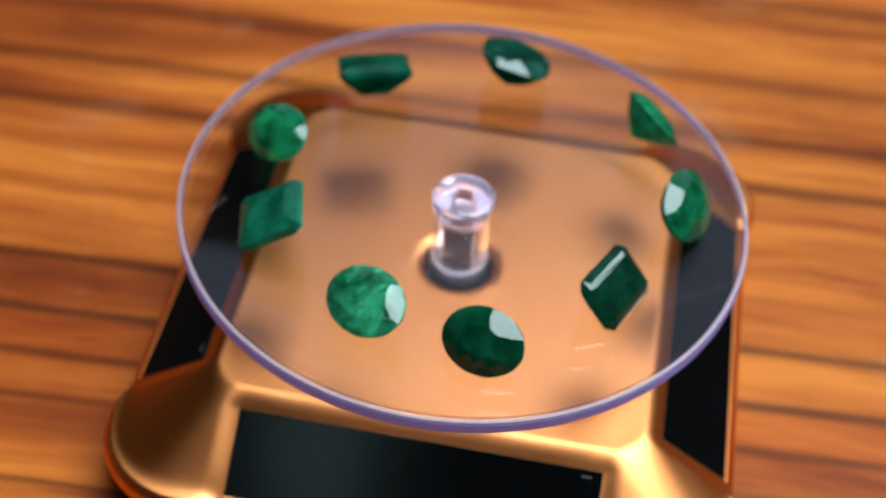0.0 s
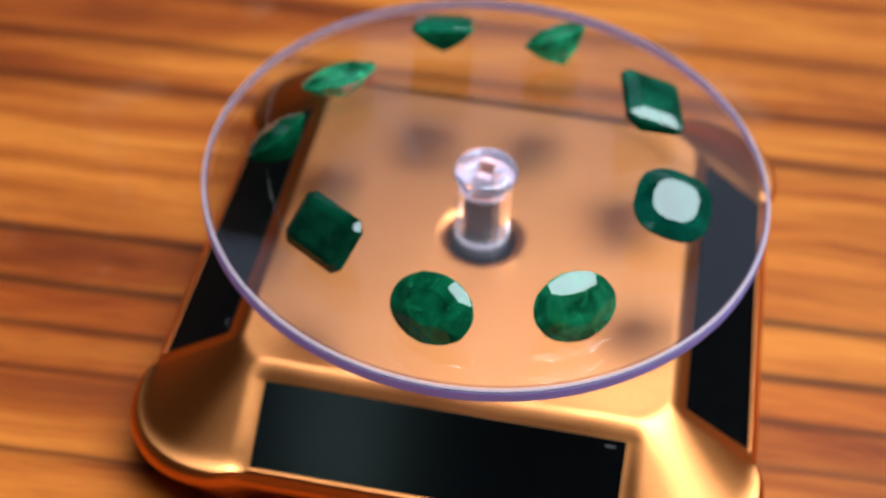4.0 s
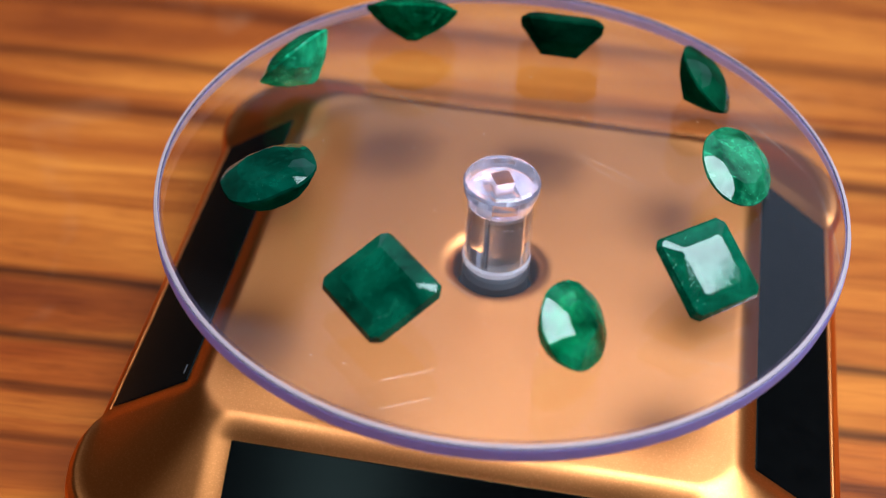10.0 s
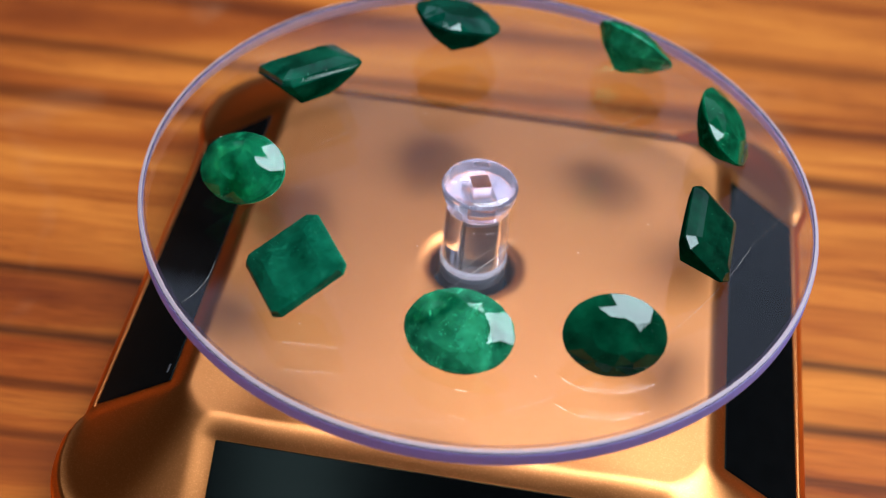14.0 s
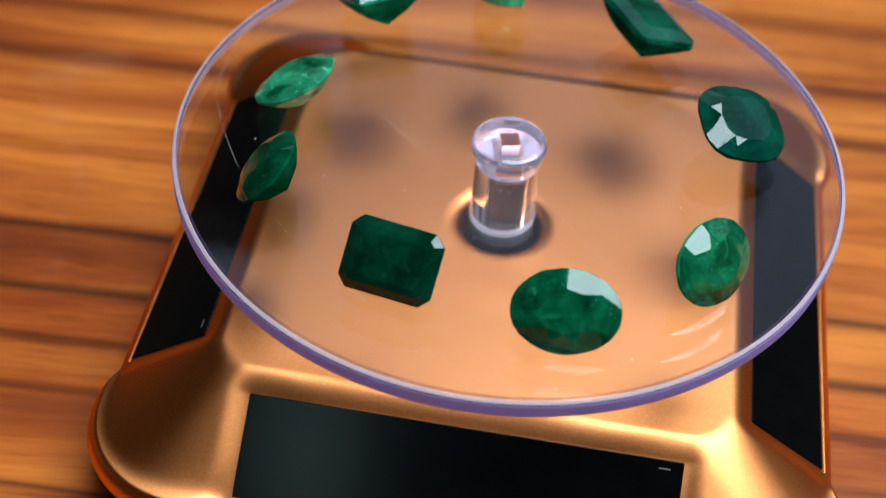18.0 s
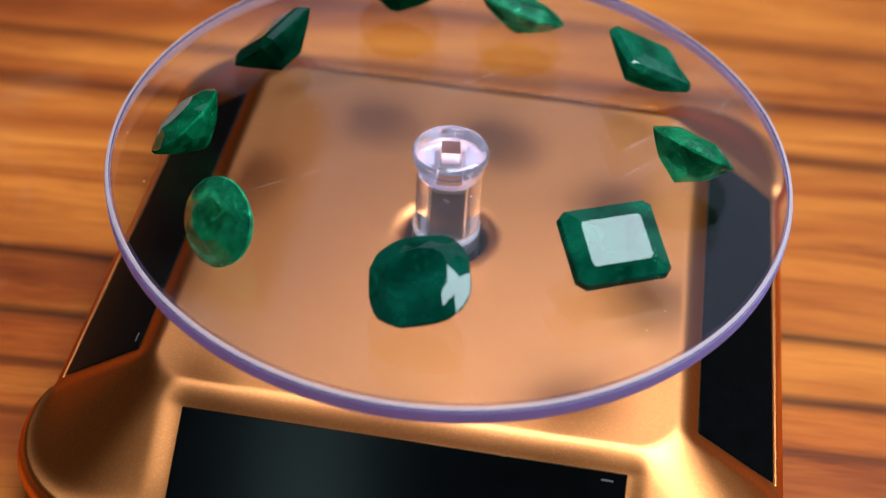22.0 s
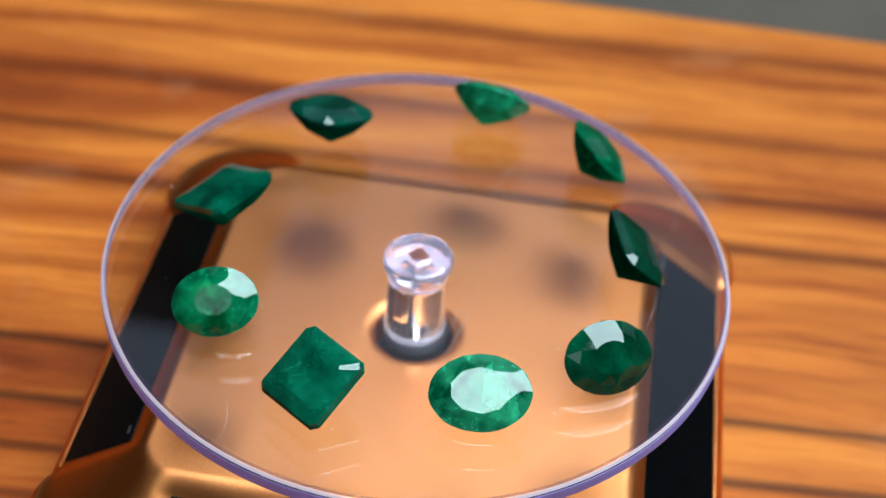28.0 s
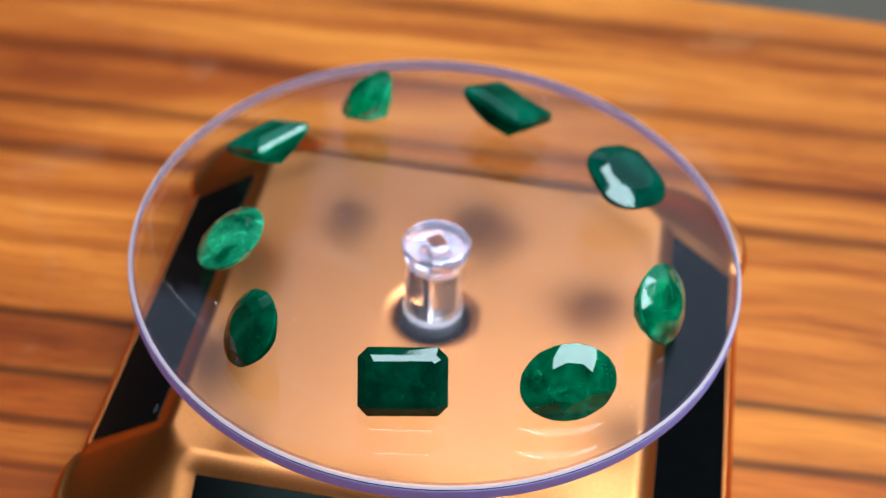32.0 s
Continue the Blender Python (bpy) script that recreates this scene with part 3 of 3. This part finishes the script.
# ---- the emeralds ----
# outline, half length, half width, depth (mm), spin, lean outwards, lean along the ring (degrees), ring radius (mm), ring angle at the start
GEMS = {
    "A": ("step", 4.98, 6.55, 4.90, 7.6, 43.0, -5.5, 34.53, 324.26),
    "B": ("oval", 7.27, 5.60, 4.90, 80.9, 41.9, 14.9, 38.50, 2.47),
    "C": ("oval", 6.94, 5.68, 5.10, 90.4, 53.8, 0.5, 38.68, 36.56),
    "D": ("cushion", 6.67, 6.67, 5.60, 11.1, 14.7, 11.3, 33.70, 83.05),
    "E": ("step", 5.84, 6.75, 5.20, 337.0, 19.2, 7.7, 32.80, 131.01),
    "F": ("oval", 5.26, 6.48, 5.60, 59.2, 23.8, -30.2, 34.75, 174.42),
    "G": ("step", 5.98, 5.78, 4.60, 164.2, 29.1, 5.5, 34.84, 209.89),
    "H": ("oval", 7.45, 5.73, 4.10, 78.2, 24.6, 8.9, 33.43, 250.89),
    "I": ("oval", 6.83, 5.42, 4.60, 68.3, 40.3, 20.1, 37.35, 283.57),
}
CORNER = {"E": 0.21, "G": 0.17}  # cut corners of the step cuts, by half width
FACETS = {"B": 10, "D": 13, "F": 12, "H": 10, "I": 12}  # facets round the crown of the finer cut ovals
STEP = {"A": 0.46, "E": 0.86, "G": 0.86}  # width of the upper step by that of the crown
TABLE = {"A": 0.60, "B": 0.52, "C": 0.50, "D": 0.60, "E": 0.57, "F": 0.44, "G": 0.56, "H": 0.60, "I": 0.46}  # width of the table by that of the stone
LOOKS = {  # dark, light, share of light let through, label
    "A": ((0.0000, 0.0152, 0.0076), (0.0015, 0.0541, 0.0270), 0.20, "dark green step-cut rectangular emerald on the clear disc"),
    "B": ((0.0000, 0.0462, 0.0182), (0.0039, 0.2222, 0.0968), 0.45, "deep green faceted oval emerald on the clear disc"),
    "C": ((0.0006, 0.0702, 0.0314), (0.0221, 0.5293, 0.2647), 0.75, "bright green oval emerald with pale veils inside"),
    "D": ((0.0000, 0.0246, 0.0152), (0.0015, 0.0720, 0.0459), 0.20, "dark bluish-green cushion-cut emerald on the clear disc"),
    "E": ((0.0000, 0.0322, 0.0175), (0.0028, 0.1081, 0.0606), 0.25, "large dark green step-cut rectangular emerald"),
    "F": ((0.0006, 0.0974, 0.0406), (0.0221, 0.5746, 0.2760), 0.75, "bright green small oval emerald leaning on its side"),
    "G": ((0.0006, 0.0679, 0.0371), (0.0097, 0.2618, 0.1452), 0.50, "mid green square step-cut emerald with cut corners"),
    "H": ((0.0006, 0.0868, 0.0382), (0.0552, 0.6185, 0.3199), 0.52, "bright green oval emerald with cloudy inclusions"),
    "I": ((0.0000, 0.0234, 0.0105), (0.0021, 0.0868, 0.0401), 0.25, "very dark green faceted oval emerald"),
}


def outline(kind, a, b, n, turn=0.0, cut=None):
    if kind == "step":
        c = 0.28 * min(a, b) if cut is None else cut
        return [(a, b - c), (a - c, b), (-a + c, b), (-a, b - c), (-a, -b + c), (-a + c, -b), (a - c, -b), (a, -b + c)]
    e = 2.0 if kind == "oval" else 2.6
    out = []
    for i in range(n):
        t = 2 * math.pi * (i + turn) / n
        c, s = math.cos(t), math.sin(t)
        out.append((a * math.copysign(abs(c) ** (2 / e), c), b * math.copysign(abs(s) ** (2 / e), s)))
    return out


def gem_points(kind, a, b, depth, rnd, corner, facets, table_share, step):
    m = min(a, b)
    hc = (0.27 if kind == "step" else 0.25) * m * (1 - table_share) / 0.40
    girdle = 0.035 * m
    pts = []

    def ring(o, k, z):
        pts.extend((x * k, y * k, z) for x, y in o)
    if kind == "step":
        o = outline(kind, a, b, 8, 0.0, corner * m)
        cut = 1 - table_share
        inset = outline(kind, a - cut * m, b - cut * m, 8, 0.0, 0.07 * m)
        half = outline(kind, a - (1 - step) * cut * m, b - (1 - step) * cut * m, 8, 0.0, 0.14 * m)
        ring(inset, 1, hc)
        ring(half, 1, hc * (1 - 0.526 * step))
        ring(o, 1, girdle)
        ring(o, 1, -girdle)
        ring(o, 0.57, -depth * 0.61)
        ring(o, 0.83, -depth * 0.29)
        k = max(0.0, abs(a - b)) + 0.25 * m
        pts.extend(((s * k, 0, -depth) if a > b else (0, s * k, -depth)) for s in (-1, 1))
    else:
        o16 = outline(kind, a, b, 40)
        t8 = outline(kind, a, b, facets, 0.5)
        m8 = outline(kind, a, b, facets, 0.0)
        ring(t8, table_share, hc)
        ring(m8, 0.5 + 0.5 * table_share, hc * 0.64)
        ring(o16, 1, girdle)
        ring(o16, 1, -girdle)
        ring(m8, 0.78, -depth * 0.38)
        ring(t8, 0.58, -depth * 0.61)
        pts.extend([(a * 0.1, 0, -depth), (-a * 0.1, 0, -depth)])
    j = 0.012 * m
    return [Vector((x + rnd.uniform(-j, j), y + rnd.uniform(-j, j), z + (rnd.uniform(-j, j) if z < hc else 0))) for x, y, z in pts]


gem_places = {}


def make_gem(code):
    kind, a, b, depth, spin, lean, lean_t, r, ang = GEMS[code]
    dark, light, w, label = LOOKS[code]
    rnd = random.Random(ord(code))
    turn = Matrix.Rotation(radians(lean), 3, "Y") @ Matrix.Rotation(radians(lean_t), 3, "X") @ Matrix.Rotation(radians(spin), 3, "Z")
    local = [p * 0.001 for p in gem_points(kind, a, b, depth, rnd, CORNER.get(code, 0.28), FACETS.get(code, 8), TABLE[code], STEP.get(code, 0.62))]
    low = min((turn @ p).z for p in local)
    girdle = 0.05 * min(a, b) * 0.001
    bm = bmesh.new()
    for p in local:
        bm.verts.new(p)
    bmesh.ops.convex_hull(bm, input=bm.verts[:])
    bmesh.ops.delete(bm, geom=[v for v in bm.verts if not v.link_faces], context="VERTS")
    bmesh.ops.dissolve_limit(bm, angle_limit=radians(1.5), verts=bm.verts[:], edges=bm.edges[:])
    bmesh.ops.recalc_face_normals(bm, faces=bm.faces[:])
    groups = {"table_facet": [], "crown": [], "girdle": [], "pavilion": []}
    for f in bm.faces:
        z = f.calc_center_median().z
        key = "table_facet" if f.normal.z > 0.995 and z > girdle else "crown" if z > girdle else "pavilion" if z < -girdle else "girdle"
        groups[key].append([v.co.copy() for v in f.verts])
    bm.free()
    polished = emerald("polished_emerald", dark, light, w, ord(code) - 64, True)
    # copy of the stone with its gloss removed, for underside and girdle
    gloss_free = emerald("gloss_free_emerald", dark, light, w, ord(code) - 64, False)
    ob = tagged(new("emerald"), label, "gemstone", group="emeralds on the disc")
    for key, faces in groups.items():
        if not faces:
            continue
        pb = bmesh.new()
        for f in faces:
            pb.faces.new([pb.verts.new((turn @ c) - Vector((0, 0, low))) for c in f])
        bmesh.ops.remove_doubles(pb, verts=pb.verts[:], dist=1e-6)
        part(key, pb, gloss_free if key in ("pavilion", "girdle") else polished, ob)
    gem_places[ob.name] = (ob, r * 0.001, ang)


for code in "ABCDEFGHI":
    make_gem(code)


# ---- what moves: the disc and the stones on it ----
def motions():
    times = [k * 0.25 for k in range(129)]
    walk(disc, [(t, pose(0, 0, DISC_Z, 0, 0, -SPEED * t)) for t in times])
    for ob, r, ang in gem_places.values():
        rows = []
        for t in times:
            a = ang - SPEED * t
            rows.append((t, pose(r * math.cos(radians(a)), r * math.sin(radians(a)), DISC_Z + 0.00005, 0, 0, a)))
        walk(ob, rows)


motions()
